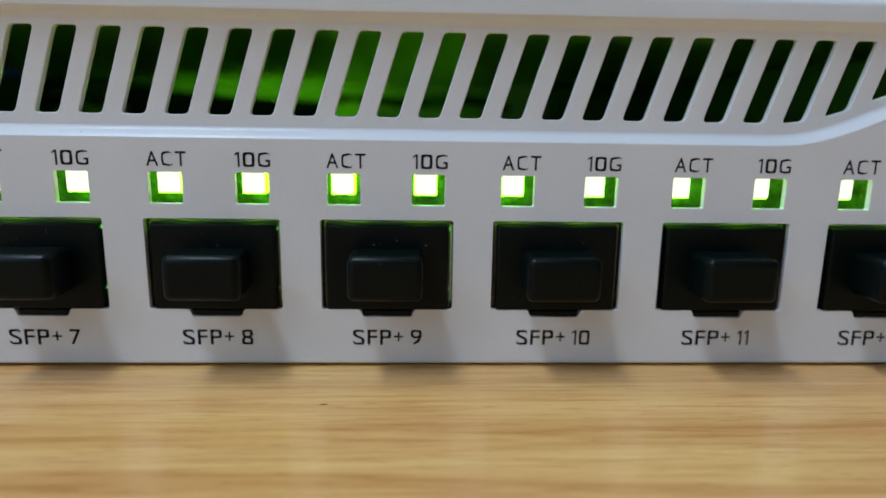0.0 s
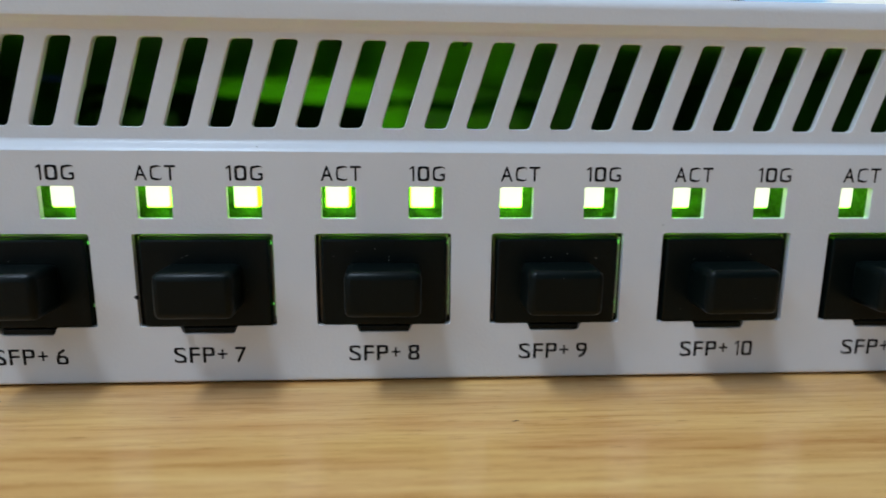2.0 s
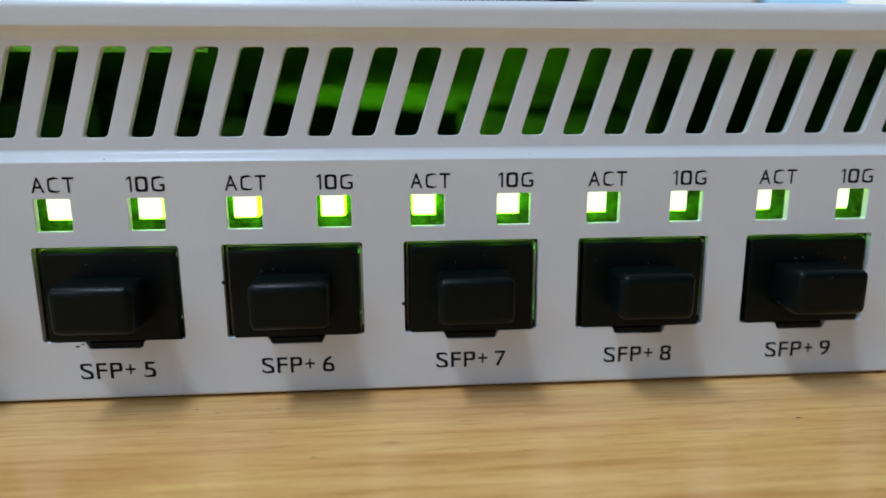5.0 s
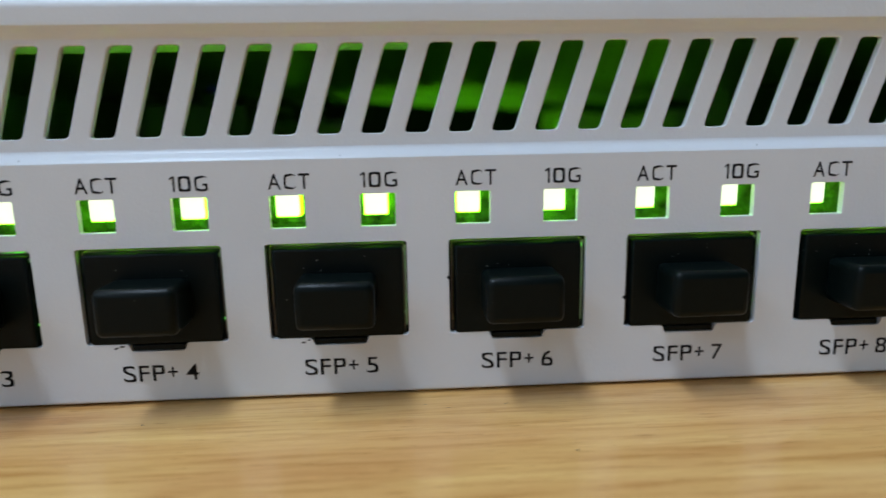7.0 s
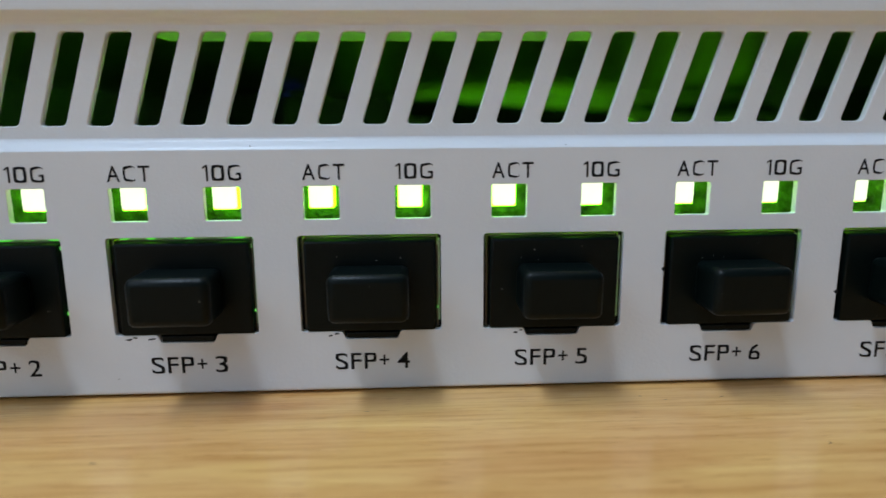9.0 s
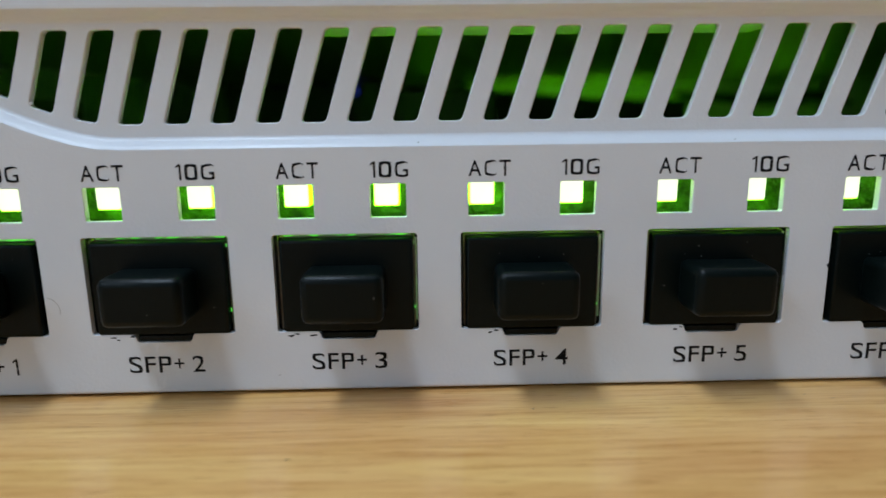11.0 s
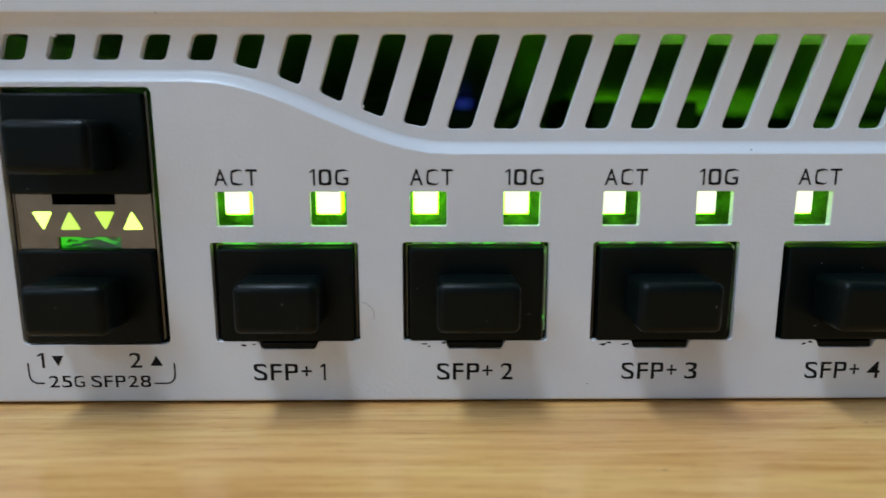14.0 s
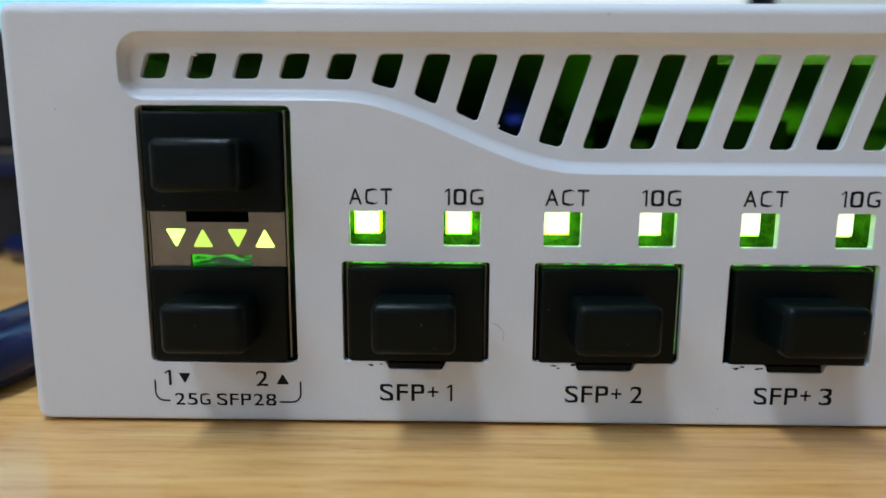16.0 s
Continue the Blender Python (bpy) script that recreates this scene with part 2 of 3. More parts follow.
GLYPHS = {  # width in cap heights, and the quarters whose curves are squared: side, up or down, middle height, reach
    "A": (0.82, ()), "T": (0.72, ()), "F": (0.66, ()), "1": (0.30, ()), "4": (0.80, ()), "7": (0.74, ()), "+": (0.62, ()),
    "C": (0.74, ((-1, 1, 0.0, 1.0), (1, 1, 0.0, 1.0), (-1, -1, 0.0, 1.0), (1, -1, 0.0, 1.0))),
    "0": (0.76, ((-1, 1, 0.0, 1.0), (1, 1, 0.0, 1.0), (-1, -1, 0.0, 1.0), (1, -1, 0.0, 1.0))),
    "G": (0.78, ((-1, 1, 0.0, 1.0), (1, 1, 0.0, 1.0), (-1, -1, 0.0, 1.0))),
    "P": (0.76, ((1, 1, 0.45, 0.55), (1, -1, 0.45, 0.6))),
    "S": (0.79, ((-1, 1, 0.45, 0.55), (1, 1, 0.45, 0.55), (-1, -1, -0.45, 0.55), (1, -1, -0.45, 0.55))),
    "2": (0.75, ((-1, 1, 0.45, 0.55), (1, 1, 0.45, 0.55))),
    "3": (0.76, ((-1, 1, 0.45, 0.55), (1, 1, 0.45, 0.55), (-1, -1, -0.45, 0.55), (1, -1, -0.45, 0.55))),
    "5": (0.76, ((-1, -1, -0.35, 0.65), (1, -1, -0.35, 0.65))),
    "6": (0.76, ((-1, 1, 0.2, 0.8), (-1, -1, -0.35, 0.65), (1, -1, -0.35, 0.65))),
    "8": (0.78, ((-1, 1, 0.45, 0.55), (1, 1, 0.45, 0.55), (-1, -1, -0.45, 0.55), (1, -1, -0.45, 0.55))),
    "9": (0.76, ((1, -1, -0.2, 0.8), (-1, 1, 0.35, 0.65), (1, 1, 0.35, 0.65))),
}


def glyph(char, weight):
    """One printed character of the built-in font, one cap height tall, its round corners squared."""
    width, quarters = GLYPHS[char]
    cu = bpy.data.curves.new("print", "FONT")
    cu.body, cu.size, cu.extrude, cu.resolution_u, cu.offset = char, 10.0, 0.0, 10, weight
    me = curve_mesh("print", cu, Matrix.Identity(4), INK, 0)
    co = np.array([v.co[:2] for v in me.vertices])
    faces = [tuple(p.vertices) for p in me.polygons]
    bpy.data.meshes.remove(me)
    lo, hi = co.min(0), co.max(0)
    uv = 2 * (co - lo) / (hi - lo) - 1
    for side, up, mid, reach in quarters:
        a, b = uv[:, 0] * side, (uv[:, 1] - mid) * up / reach
        most = np.maximum(a, b)
        pick = (a > 0) & (b > 0) & (np.hypot(a, b) < 1.06)
        grow = np.where(pick, (np.hypot(a, b) / np.maximum(most, 1e-6)) ** 0.62, 1.0)
        a, b = np.where(pick, np.minimum(a * grow, 1), a), np.where(pick, np.minimum(b * grow, 1), b)
        uv = np.stack((a * side, b * up * reach + mid), 1)
    out = (uv + 1) / 2 * (width, 1.0)
    if char == "+":
        out = out * (1.0, 0.62) + (0.0, 0.24)
    if char == "1":  # a stem with a short flag
        out = np.array([(0.18, 0), (0.30, 0), (0.30, 1), (0.18, 1), (0.0, 0.86), (0.0, 0.74), (0.18, 0.87)])
        faces = [(0, 1, 2, 3, 6), (3, 4, 5, 6)]
    return out, faces, width


def letters(text, x0, x1, z0, z1, y=-0.03, weight=0.06):
    """Printed words that fill the given width and cap height."""
    verts, faces, at = [], [], 0.0
    for char in text:
        if char == " ":
            at += 0.32
            continue
        co, polys, width = glyph(char, weight)
        faces += [tuple(len(verts) + i for i in p) for p in polys]
        verts += [(at + x, z) for x, z in co]
        at += width + 0.20
    sx, sz = (x1 - x0) / (at - 0.20), z1 - z0
    me = bpy.data.meshes.new("print")
    me.from_pydata([(x0 + x * sx, y, z0 + z * sz) for x, z in verts], [], faces)
    return finish(me, INK, 0)


def tube(points, radius, mat, name, resolution=4):
    cu = bpy.data.curves.new(name, "CURVE")
    cu.dimensions, cu.bevel_depth, cu.bevel_resolution, cu.use_fill_caps = "3D", radius, resolution, True
    sp = cu.splines.new("BEZIER")
    sp.bezier_points.add(len(points) - 1)
    for q, p in zip(sp.bezier_points, points):
        q.co, q.handle_left_type, q.handle_right_type = p, "AUTO", "AUTO"
    cu.resolution_u = 10
    return curve_mesh(name, cu, Matrix.Identity(4), mat, 60)


# ---- room ----
def slab(name, lo, hi, mat, label="", category="", bevel=0.0):
    return tagged(part(name, box(lo, hi, bevel), mat), label, category, kind="structure")


slab("floor", (-2600, -2200, -790), (2600, 2200, -750), FLOOR, "grey vinyl office floor", "floor")
slab("ceiling", (-2600, -2200, 1750), (2600, 2200, 1790), WALL, "white painted office ceiling", "ceiling")
slab("wall_north", (-2600, 2200, -750), (2600, 2260, 1750), WALL, "off-white painted plaster wall", "wall")
slab("wall_south", (-2600, -2260, -750), (2600, -2200, 1750), WALL, "off-white painted plaster wall", "wall")
slab("wall_west", (-2660, -2200, -750), (-2600, 2200, 1750), WALL, "off-white painted plaster wall", "wall")
slab("wall_east", (2600, -2200, -750), (2660, 2200, 1750), WALL_LIGHT_CUT, "unseen plaster wall, dark grey to cut light from the right", "wall")

desk = tagged(base("desk", 0, 0, -750), "pale oak laminate desk with fine lengthwise grain", "desk")
part("desktop", box((-700, -420, -26), (1000, 620, 0), 1.5), OAK, desk)
for x in (-670, 930):
    for y in (-390, 550):
        part("leg", box((x, y, -750), (x + 40, y + 40, -26), 2), DARK, desk, "black square steel leg")


def fleck(x, y, w, h, turn):
    bm = bmesh.new()
    c, s = math.cos(radians(turn)), math.sin(radians(turn))
    ring = [(-w, -h * 0.3), (-w * 0.2, -h), (w * 0.8, -h * 0.6), (w, h * 0.5), (w * 0.1, h), (-w * 0.7, h * 0.6)]
    bm.faces.new([bm.verts.new((x + c * a - s * b, y + s * a + c * b, 0.02)) for a, b in ring])
    part("fleck", bm, INK, desk, "tiny dark mark", smooth=0)


for mark in ((169.5, -9.95, 0.42, 0.09, 12), (108.2, -2.9, 0.16, 0.07, -8), (116.6, -3.5, 0.34, 0.05, 14), (110.5, -3.9, 0.3, 0.04, 4), (121.5, -13.7, 0.28, 0.06, 20), (80.0, -4.9, 0.25, 0.06, 0), (57.5, -13.5, 0.25, 0.09, 10)):
    fleck(*mark)

# ---- network switch ----
switch = tagged(base("network_switch", 129, 0, 0), "white desktop network switch with lit green port indicators on a desk", "network switch")
X0, X1, TOP, BOTTOM = -16.0, 274.3, 41.48, 0.12
MID = 258.3  # the vent's outline is the same from both ends


def ridge(x):
    """Height of the vent's lower border along the face."""
    x = min(x, MID - x)
    f = min(1.0, max(0.0, (x - 15.6) / 24.0))
    return 33.05 - 6.8 * f * f * (3 - 2 * f)


def vent_outline(inset):
    """The border of the sunken vent, drawn in by inset."""
    a, b, top = -4.6 + 0.4 * inset, MID + 4.6 - 0.4 * inset, 38.4 - inset
    low = []
    n = 120
    for i in range(n + 1):
        x = a + (b - a) * i / n
        slope = (ridge(x + 0.1) - ridge(x - 0.1)) / 0.2
        low.append((x, ridge(x) - 0.3 + inset * math.sqrt(1 + slope * slope)))
    r = 2.0 - inset * 0.6
    def corner(cx, cz, a0):
        return [(cx + r * math.cos(radians(a0 + 15 * k)), cz + r * math.sin(radians(a0 + 15 * k))) for k in range(7)]
    pts = corner(a + r, low[0][1] + r, 180) + [p for p in low if a + r + 0.5 < p[0] < b - r - 0.5]
    pts += corner(b - r, low[-1][1] + r, 270) + corner(b - r, top - r, 0) + corner(a + r, top - r, 90)
    return pts


def face_outline(inset, radius):
    """The outline of the front, drawn in, less at the bottom."""
    return rect(X0 + inset, BOTTOM + 0.4 * inset, X1 - inset, TOP - inset, radius + 1.6 - inset, 8)


PORTS = [19.0 * k + 4.4 for k in range(1, 13)]
LEDS = []
holes = [vent_outline(-0.28)]
for c in PORTS:
    holes.append(rounded([(c - 7.3, 6.8), (c - 3.0, 6.8), (c - 2.75, 5.95), (c + 2.75, 5.95), (c + 3.0, 6.8), (c + 7.3, 6.8), (c + 7.3, 16.98), (c - 7.3, 16.98)], 0.35))
    for dx in (-4.75, 4.45):
        LEDS.append(c + dx)
        holes.append(rect(c + dx - 1.76, 18.62, c + dx + 1.84, 22.0, 0.22))
holes.append(rect(-3.4, 6.5, 11.45, 31.95, 0.7))
part("faceplate", sheet("faceplate", [face_outline(1.2, 0.05)] + holes, 0.0, 0.8, 0.05, WHITE), WHITE, switch)

# the front's rounded rim
bm = bmesh.new()
rows = [[bm.verts.new((x, -0.004, z)) for x, z in face_outline(1.32, 0.05)]]
for k in range(11):
    a = radians(9 * k)
    rows.append([bm.verts.new((x, 1.2 * (1 - math.cos(a)) - 0.002, z)) for x, z in face_outline(1.2 * (1 - math.sin(a)), 0.05)])
rows.append([bm.verts.new((x, 1.75, z)) for x, z in face_outline(0.0, 0.05)])
for a, b in zip(rows, rows[1:]):
    for i in range(len(a)):
        j = (i + 1) % len(a)
        bm.faces.new((a[i], a[j], b[j], b[i]))
bmesh.ops.recalc_face_normals(bm, faces=bm.faces)
part("front_rim", bm, WHITE, switch, smooth=80)

# sunken vent panel with its slanted slots, and the rounded border round it
slots = []
for i in range(59):
    xt = -1.42 + 4.488 * i
    zt = 36.95
    def low_at(x):
        return ridge(x) + 1.80 - 0.30 * (ridge(x) - 26.25) / 6.8
    zb = low_at(xt)
    for _ in range(6):
        zb = low_at(xt - 0.315 * (zt - zb))
    xb = xt - 0.315 * (zt - zb)
    w = 1.21
    xb, xt = xb + 0.07, xt + 0.07
    zl, zr = low_at(xb - w), low_at(xb + w)
    if xt > MID + 1.5:
        continue
    slots.append(rounded([(xt - 0.315 * (zt - zl) - w, zl), (xt - 0.315 * (zt - zr) + w, zr), (xt + w, zt), (xt - w, zt)], 0.5))
part("vent_panel", sheet("vent_panel", [vent_outline(0.5)] + slots, 1.2, 2.0, 0.12, WHITE), WHITE, switch, "white slotted air vent panel")

bm = bmesh.new()
rows = []
for k in range(9):
    f = k / 8
    ring = vent_outline(-0.5 + 1.4 * f)
    y = 1.22 * f * f * (3 - 2 * f)
    rows.append([bm.verts.new((x, y - 0.012, z)) for x, z in ring])
for a, b in zip(rows, rows[1:]):
    n = min(len(a), len(b))
    for i in range(n):
        j = (i + 1) % n
        bm.faces.new((a[i], a[j], b[j], b[i]))
bmesh.ops.recalc_face_normals(bm, faces=bm.faces)
part("vent_border", bm, WHITE, switch, smooth=80)

# rough burrs of paint left in a few slots
for x, z in ((140.9, 28.3), (31.3, 30.2), (22.6, 33.3), (2.1, 36.8), (96.4, 28.2)):
    part("paint_burr", box((x - 0.22, 1.25, z - 0.16), (x + 0.2, 1.6, z + 0.15), 0.1), WHITE, switch)

# rounded top and bottom edges of the front, then the case behind it
DEPTH = 200.0


def case_part(name, lo, hi, mat, bevel=0.3, label=""):
    return part(name, box(lo, hi, bevel), mat, switch, label)


case_part("lid", (X0 + 0.02, 1.76, TOP - 1.3), (X1 - 0.02, DEPTH, TOP), WHITE, 0.3)
case_part("case_bottom", (X0, 1.76, BOTTOM), (X1, DEPTH, BOTTOM + 1.2), WHITE)
case_part("case_side", (X0, 1.76, BOTTOM + 1.25), (X0 + 1.2, DEPTH, TOP - 1.35), WHITE)
case_part("case_side", (X1 - 1.2, 1.76, BOTTOM + 1.25), (X1, DEPTH, TOP - 1.35), WHITE)
case_part("case_back", (X0 + 1.3, 190, BOTTOM + 1.25), (X1 - 1.3, 191.5, TOP - 1.4), INNER)
for a, b, mat in ((57, 107.5, WHITE), (166, 216, LINING)):
    case_part("lid_flange", (a, 3.0, 37.6), (b, 14.0, TOP - 1.8), mat, 0.05)
case_part("lid_lining", (X0 + 1.4, 2.7, TOP - 1.75), (X1 - 1.4, 188, TOP - 1.35), LINING, 0.05)
for x in (X0 + 12, X1 - 22):
    for y in (14, 140):
        case_part("rubber_foot", (x, y, 0), (x + 10, y + 10, BOTTOM + 0.1), DARK, 0.02)
case_part("circuit_board", (X0 + 3, 3.2, 4.6), (X1 - 3, 186, 6.2), BOARD, 0.05)
# dark blocks, pale plates and loose wires inside the case
case_part("heatsink", (64, 44, 6.3), (81, 62, 32.6), DARK, 0.3)
part("rear_block", sheet("rear_block", [[(84, 6.3), (150, 6.3), (150, 32.2), (120, 33.4), (100, 35.0), (91, 36.0), (84, 35.6)]], 138, 150, 0.3, DARK), DARK, switch)
# Made-up block, placed to hide the blue light from views further right.
case_part("blue_glow_screen", (50.5, 120, 6.3), (57, 140, 38.6), DARK_HAZED, 0.8)
case_part("power_supply", (222, 150, 6.3), (271, 186, 39.0), DARK_HAZED, 0.8)
# Made-up dark block, placed so the right-hand slots look black to the camera.
case_part("dark_filler", (252, 30, 6.3), (271, 149, 39.0), DARK_HAZED, 0.8)
# Made-up block that stops the rear glow from reaching the left.
case_part("light_stop", (80, 152, 6.3), (83, 188, 39.0), DARK, 0.3)
case_part("fan_frame", (4, 151, 2.0), (53, 162, 39.2), DARK_HAZED, 1.0)
case_part("blue_light", (44.5, 149.4, 35.8), (49.5, 150.7, 37.8), BLUE_LED, 0.6)
case_part("pale_plate", (159, 150, 6.3), (199, 160, 30.4), INNER, 0.5)
case_part("pale_plate", (76, 134, 6.3), (90, 137, 29.9), INNER, 0.5)
case_part("upright_plate", (202, 158, 6.3), (221.5, 160, 39.2), INNER, 0.2)
for points in (
    [(146, 146, 31.0), (160, 145, 33.6), (176, 145, 33.0), (192, 146, 34.4), (206, 150, 33.0)],
    [(150, 147, 34.6), (166, 146, 32.2), (182, 146, 31.6), (198, 147, 32.8), (210, 151, 31.0)],
    [(70, 131, 30.0), (78, 130, 32.5), (86, 130, 31.4), (95, 133, 33.5)],
    [(57.5, 142, 29.0), (61, 141, 34.2), (68, 140, 36.2), (75, 141, 33.0), (78, 142, 28.0)],
    [(60, 136, 28.0), (66, 136, 31.5), (74, 137, 31.0), (79, 138, 28.0)],
):
    part("inner_wire", tube(points, 0.75, DARK, "inner_wire"), DARK, switch)
# Unseen glowing blocks added to brighten the back wall and plates.
for x, y, z, mat in ((106, 160, 18, FILL_REAR), (120, 160, 17, FILL_REAR), (134, 160, 16, FILL_REAR), (147, 160, 15, FILL_REAR), (70, 158, 14, FILL_DIM), (168, 141, 17, FILL_DIM), (179, 141, 17, FILL_DIM), (190, 141, 17, FILL_DIM)):
    part("board_led", box((x - 1.5, y, z), (x + 1.5, y + 3, z + 2.7), 0.2), mat, switch, "unseen green glow added to light the case inside")

# port cages, indicator lights, printing
for n, c in enumerate(PORTS):
    bm = bmesh.new()
    for lo, hi in (((c - 7.0, 0.8, 6.9), (c - 6.85, 46, 16.6)), ((c + 6.85, 0.8, 6.9), (c + 7.0, 46, 16.6)), ((c - 6.84, 1.4, 16.4), (c + 6.84, 46, 16.6)), ((c - 6.84, 1.4, 6.6), (c + 6.84, 46, 6.85))):
        box(lo, hi, 0.05, 1, bm)
    cage = part("port_cage", bm, STEEL, switch, "stamped steel port cage")
    # Added dark strips that keep stray green light out of the side gaps.
    for s in (-1, 1):
        part("gap_block", box((c + s * 7.26 - 0.2, 1.15, 6.7), (c + s * 7.26 + 0.2, 6.0, 16.7), 0.05), DARK, cage, "dark strip added to block light in the gap")
    part("latch", box((c - 2.7, 0.2, 5.97), (c + 2.7, 2.6, 6.58), 0.1), PLUG, cage, "dark spring latch")
    # Light leaking over the plug, drawn as a glowing strip.
    if n < 3:
        part("glow_block", box((c - 6.4, 1.15, 16.62), (c + 6.6, 1.36, 16.97), 0.03), GLINT, cage, "leaked green light drawn as a streaky glowing strip")
    # Sparkles and dim leaked light, drawn as small glowing pieces.
    if 0 < n < 9:
        part("light_glint", box((c + 6.86, 0.55, 8.95), (c + 6.99, 0.7, 9.3), 0.03), GLINT, cage, "small green glint of light")
        part("light_glint", box((c + 6.86, 0.55, 15.75), (c + 6.98, 0.7, 16.15), 0.03), GLINT, cage, "small green glint of light")
        part("gap_light", box((c + 7.02, 0.85, 7.6), (c + 7.2, 1.1, 16.4), 0.04), GAP_GLOW, cage, "dim green light in the gap")
    w = 7.35 if n == 0 else 8.5 if n in (9, 10, 11) else 7.8
    if n == 10:
        w = 7.9
    part("port_label", letters("SFP+ %d" % (n + 1), c - w / 2, c + w / 2, 2.62, 4.40), INK, switch)
    part("indicator_label", letters("ACT", c - 4.4 - 2.1, c - 4.4 + 2.1, 22.62, 24.2), INK, switch)
    part("indicator_label", letters("10G", c + 4.67 - 1.87, c + 4.67 + 1.87, 22.62, 24.2), INK, switch)
for x in LEDS:
    led = part("indicator_led", sheet("indicator_led", [rect(x - 1.45, 19.6, x + 0.95, 22.05, 0.35)], 1.9, 2.1, 0.03, LED), LED, switch, "glowing green indicator light")
    # Added glowing block that shows as a green fringe round the indicator.
    part("glow_block", box((x - 1.55, 2.12, 19.48), (x + 1.05, 4.2, 22.12), 0.12), FRINGE_GLOW, led)
    # Backing with the well's green light painted into its colour.
    part("led_well_backing", box((x - 4.55, 4.3, 6.3), (x + 4.55, 8.0, 23.4), 0.1), GLOW_BACKING, switch)
    # Unseen glow added to light the lid and flanges from below.
    part("board_led", box((x - 0.8, 8.3, 19.0), (x + 0.8, 9.2, 20.6), 0.1), FILL_INNER, switch, "unseen green glow added to light the case inside")

# the stacked pair of faster ports
bm = bmesh.new()
for lo, hi in (((-3.2, 0.6, 6.7), (-2.95, 50, 31.8)), ((10.55, 0.6, 6.9), (10.8, 50, 31.6)), ((-2.94, 6, 31.5), (10.54, 50, 31.75)), ((-2.94, 1.2, 6.7), (10.54, 50, 6.9))):
    box(lo, hi, 0.05, 1, bm)
cage = part("stacked_cage", bm, STEEL, switch, "stamped steel double port cage")
part("cage_plate", sheet("cage_plate", [[(-2.85, 16.3), (1.0, 16.3), (1.0, 17.5), (7.1, 17.5), (7.1, 16.3), (10.5, 16.3), (10.5, 21.9), (6.9, 21.9), (6.9, 20.75), (0.75, 20.75), (0.75, 21.9), (-2.85, 21.9)]], 0.5, 0.9, 0.05, STEEL), STEEL, cage)
for x, up, mat in ((-0.35, -1, ARROW), (2.3, 1, ARROW_DIM), (5.75, -1, ARROW_DIM), (8.45, 1, ARROW)):
    z = 19.15
    part("arrow_light", sheet("arrow_light", [rounded([(x - 1.0, z - 0.9 * up), (x + 1.0, z - 0.9 * up), (x, z + 0.95 * up)], 0.25)], 0.42, 0.6, 0.02, mat), mat, cage, "glowing green arrow light")
# Green light in the lower notch, drawn as a streaky glowing block.
part("glow_block", box((-0.2, 2.6, 15.5), (8.0, 3.6, 18.2), 0.2), GLOW, cage, "leaked green light drawn as a glowing block")
part("port_label", letters("25G SFP28", -1.25, 9.12, 1.95, 3.2), INK, switch)
part("port_label", letters("1", -2.19, -1.52, 4.05, 5.65), INK, switch)
part("port_label", letters("2", 7.13, 8.36, 4.05, 5.65), INK, switch)


def flat(points, y=-0.03):
    bm = bmesh.new()
    bm.faces.new([bm.verts.new((x, y, z)) for x, z in points])
    return bm


part("arrow_mark", flat([(-0.75, 5.35), (0.45, 5.35), (-0.15, 4.25)]), INK, switch, smooth=0)
part("arrow_mark", flat([(9.2, 4.25), (10.5, 4.25), (9.85, 5.35)]), INK, switch, smooth=0)


def stroke(points, width):
    bm = bmesh.new()
    pts = [Vector(p) for p in points]
    left, right = [], []
    for i, p in enumerate(pts):
        d = (pts[min(i + 1, len(pts) - 1)] - pts[max(i - 1, 0)]).normalized()
        nrm = Vector((-d.y, d.x)) * width / 2
        left.append(bm.verts.new((p.x + nrm.x, -0.03, p.y + nrm.y)))
        right.append(bm.verts.new((p.x - nrm.x, -0.03, p.y - nrm.y)))
    for i in range(len(pts) - 1):
        bm.faces.new((left[i], right[i], right[i + 1], left[i + 1]))
    return bm


def arc(cx, cz, r, a0, a1, n=6):
    return [(cx + r * math.cos(radians(a0 + (a1 - a0) * k / n)), cz + r * math.sin(radians(a0 + (a1 - a0) * k / n))) for k in range(n + 1)]


part("bracket_mark", stroke([(-3.22, 4.6)] + arc(-2.32, 3.3, 0.9, 180, 270) + [(-1.75, 2.4)], 0.17), INK, switch, smooth=0)
part("bracket_mark", stroke([(11.65, 4.55)] + arc(10.75, 3.25, 0.9, 0, -90) + [(9.45, 2.35)], 0.17), INK, switch, smooth=0)


# scuffs left under some of the ports
for c, n in ((PORTS[0], 3), (PORTS[1], 6), (PORTS[2], 7), (PORTS[3], 4), (PORTS[4], 2)):
    for k in range(n):
        x, z = c - 6.4 + random.random() * 3.2, 6.15 + random.random() * 0.4
        w, h = 0.15 + random.random() * 0.35, 0.06 + random.random() * 0.12
        part("scuff", flat([(x, z), (x + w, z - h * 0.3), (x + w * 1.2, z + h * 0.7), (x + w * 0.4, z + h)], -0.02), INK, switch, smooth=0)

for x, z, w in ((129.75, 10.1, 0.35), (110.85, 12.9, 0.22)):
    part("scuff", flat([(x, z), (x + w, z - 0.28), (x + w * 1.6, z - 0.1), (x + w * 1.6, z + 0.25), (x + w * 0.5, z + 0.2)], -0.02), INK, switch, smooth=0)
part("scuff", stroke([(31.0, 10.9), (31.5, 10.7), (32.0, 10.2), (32.2, 9.6), (32.1, 9.1)], 0.035), GREY_INK, switch, "fine hairline scratch", smooth=0)
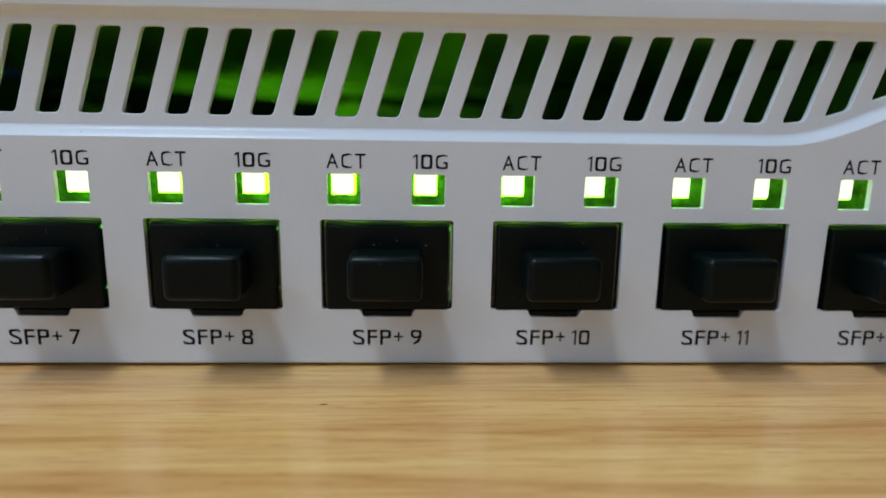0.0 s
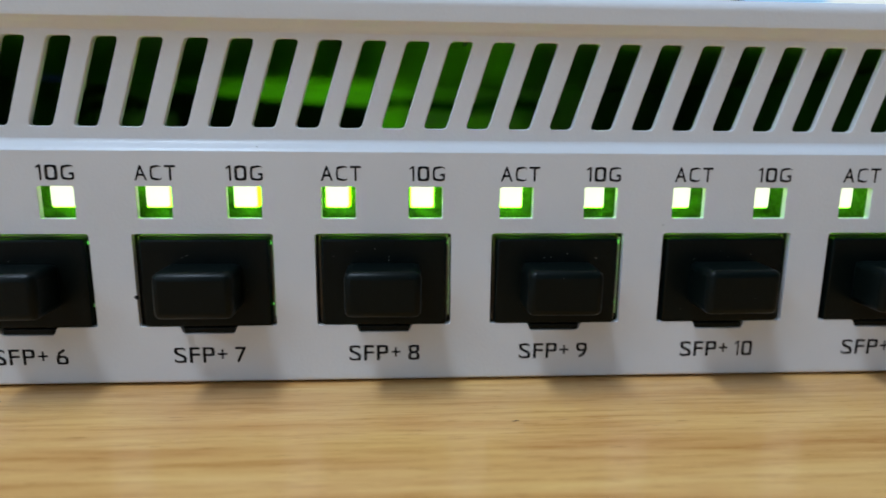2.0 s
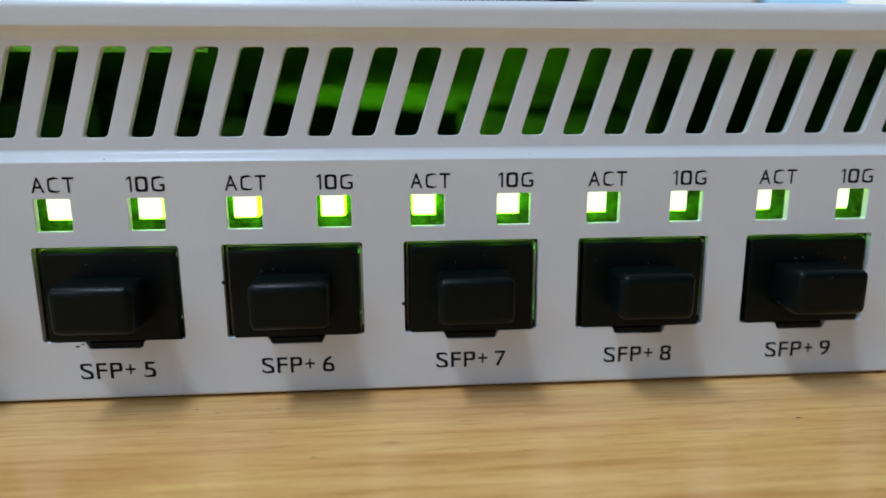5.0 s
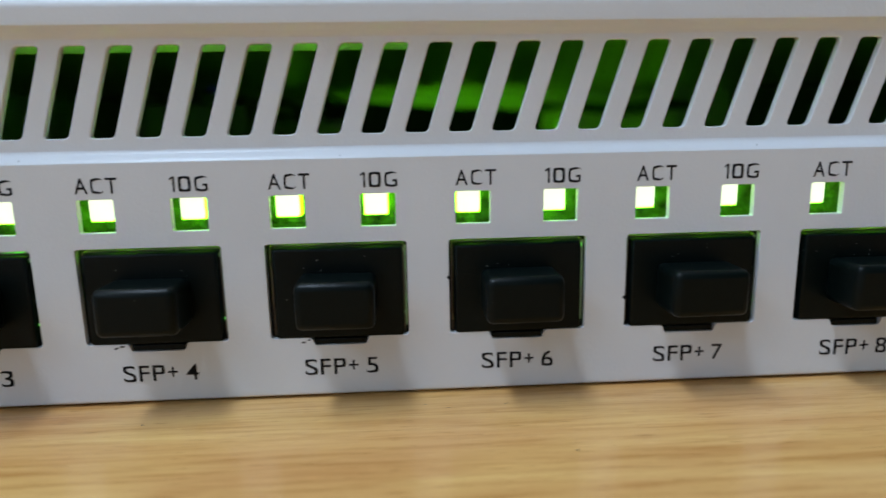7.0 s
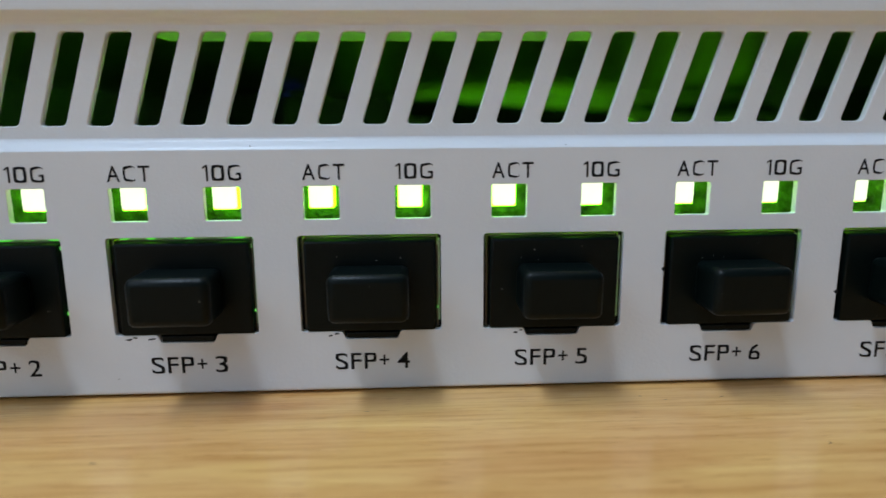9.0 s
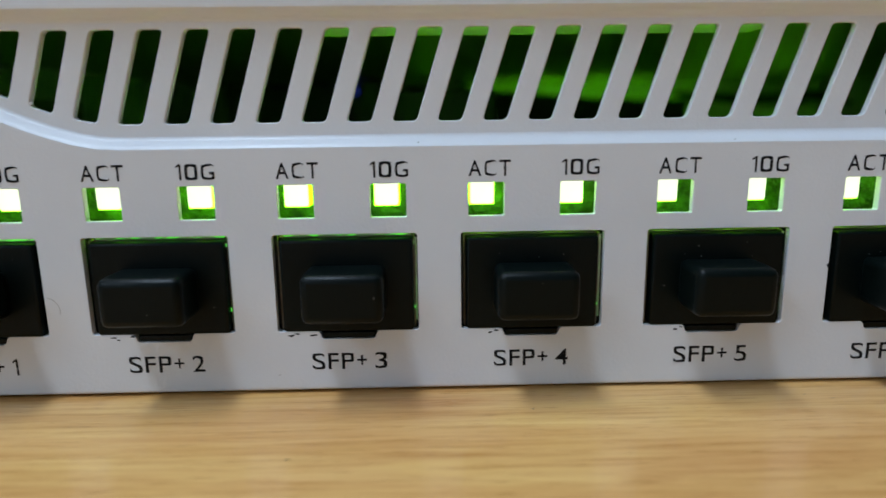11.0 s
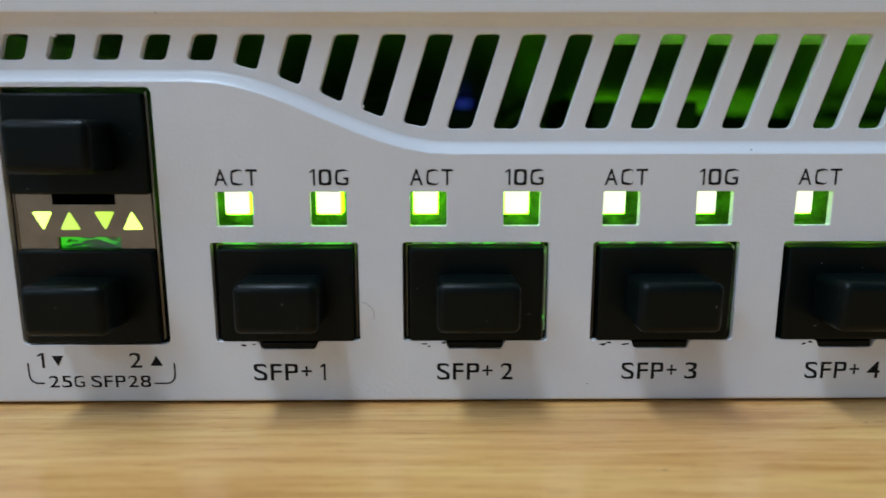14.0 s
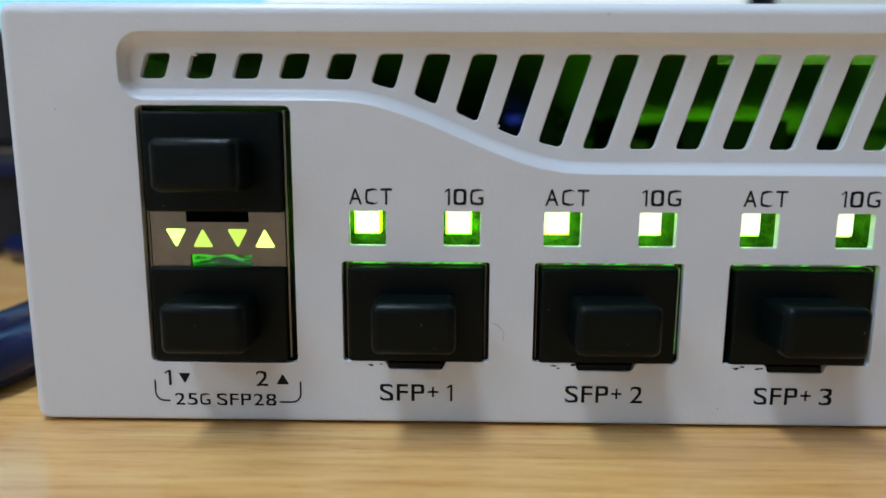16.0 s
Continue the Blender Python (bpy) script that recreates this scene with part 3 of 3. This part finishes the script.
for x, z in ((12.5, 38.6), (41.2, 40.3), (-11.0, 31.5), (69.0, 26.0), (143.5, 26.1), (100.3, 25.9), (187.0, 17.9), (54.0, 2.1)):
    part("scuff", flat([(x - 0.08, z), (x, z - 0.07), (x + 0.09, z + 0.01), (x + 0.01, z + 0.07)], -0.02), GREY_INK, switch, smooth=0)


# ---- dust plugs ----
def dust_plug():
    plug = tagged(base("dust_plug", 0, 0, 0), "black plastic dust plug with pull tab in a switch port", "dust plug", "port dust plugs")
    part("plug_face", box((-6.75, -0.12, -4.98), (6.75, 1.6, 4.68), 0.3), PLUG, plug)
    part("plug_body", box((-6.2, 1.65, -4.2), (6.2, 14, 4.2), 0.3), PLUG, plug)
    part("pull_tab", box((-3.95, -5.0, -2.75), (3.95, 0.3, 2.1), 0.75, 3), PLUG, plug)
    return plug


first = dust_plug()
places = [(c, 11.75) for c in PORTS] + [(3.82, 26.75), (3.82, 11.6)]
first.matrix_basis = pose(places[0][0] / 1000, 0, places[0][1] / 1000)
plugs = [first]
for x, z in places[1:]:
    dx, turn = random.uniform(-0.08, 0.08), random.uniform(-0.5, 0.5)
    plugs.append(copy_thing(first, pose((x + dx) / 1000, 0, z / 1000, 0, turn, 0)))

# pale dust caught above the pull tabs
for plug, (x, z) in zip(plugs[3:10], places[3:10]):
    for k in range(4):
        u, v, r = x + random.uniform(-3.6, 3.8), z + 2.3 + random.random() ** 2 * 1.8, random.uniform(0.03, 0.075)
        part("dust_speck", flat([(u - r, v), (u, v - r * 0.7), (u + r * 1.2, v + r * 0.2), (u + r * 0.1, v + r)], -0.135), DUST, plug, smooth=0)


# ---- what stands behind ----
def cable(points, radius):
    ob = part("network_cable", tube(points, radius, NAVY, "network_cable"), NAVY)
    return tagged(ob, "dark navy network cable lying on the desk", "cable", "cables beside the switch")


cable([(-85, -14, 3.2), (-42, -6, 3.2), (-28, 4, 3.2), (-25.5, 14, 3.2), (-28, 34, 3.2), (-44, 66, 3.2), (-60, 92, 3.2)], 3.2)
cable([(-90, -4, 3.2), (-50, 1, 3.2), (-35.5, 10, 3.2), (-32.5, 20, 3.2), (-36, 40, 3.2), (-54, 72, 3.2), (-80, 92, 3.2)], 3.2)

kit = tagged(base("black_equipment", -130, 140, 0), "black equipment box with a blue edge on the desk", "electronic box")
part("case", box((-230, 96, 0), (-52, 190, 26), 2.5), DARK, kit)
part("upper_case", box((-230, 104, 26.6), (-54, 190, 57), 3), DARK, kit)
# Strip standing in for a pale cable edge, placed to fit the view.
part("pale_strip", box((-228, 97.5, 26.1), (-55, 104, 26.9), 0.2), STEEL, kit, "thin pale strip in place of a cable edge")
part("blue_strip", box((-225, 94.5, 20), (-56, 96.2, 23.5), 0.5), NAVY, kit, "glossy navy strip")


def monitor(x0, x1, panes):
    m = tagged(base("monitor", (x0 + x1) / 2, 480, 0), "black framed desktop monitor showing bright windows", "monitor", "monitors behind the switch")
    part("housing", box((x0, 462, 96), (x1, 500, 420), 4), DARK, m)
    part("stand_neck", box(((x0 + x1) / 2 - 30, 482, 8), ((x0 + x1) / 2 + 30, 498, 110), 3), DARK, m)
    part("stand_base", box(((x0 + x1) / 2 - 110, 430, 0), ((x0 + x1) / 2 + 110, 570, 8), 3), DARK, m)
    for a, b, mat in panes:
        part("screen_pane", box((a, 460.5, 112), (b, 462.2, 408), 0.3), mat, m)


monitor(-520, 264, [(-510, -120, SCREEN_CYAN), (-119.5, 254, SCREEN_PALE)])
monitor(268, 900, [(277, 424, SCREEN_GREY), (431, 502, SCREEN_BLUE), (502.5, 890, SCREEN_PALE)])

# Made-up box for an unknown dark shape, sized to fit the camera's view.
bar = tagged(base("sound_bar", 183, 430, 0), "made-up dark navy box standing before a monitor", "speaker")
part("cabinet", box((95, 405, 0), (272, 428, 115), 5), NAVY_MATT, bar)
part("front_panel", box((101, 403.5, 8), (266, 405.5, 107), 0.6), DARK, bar, "black front panel")
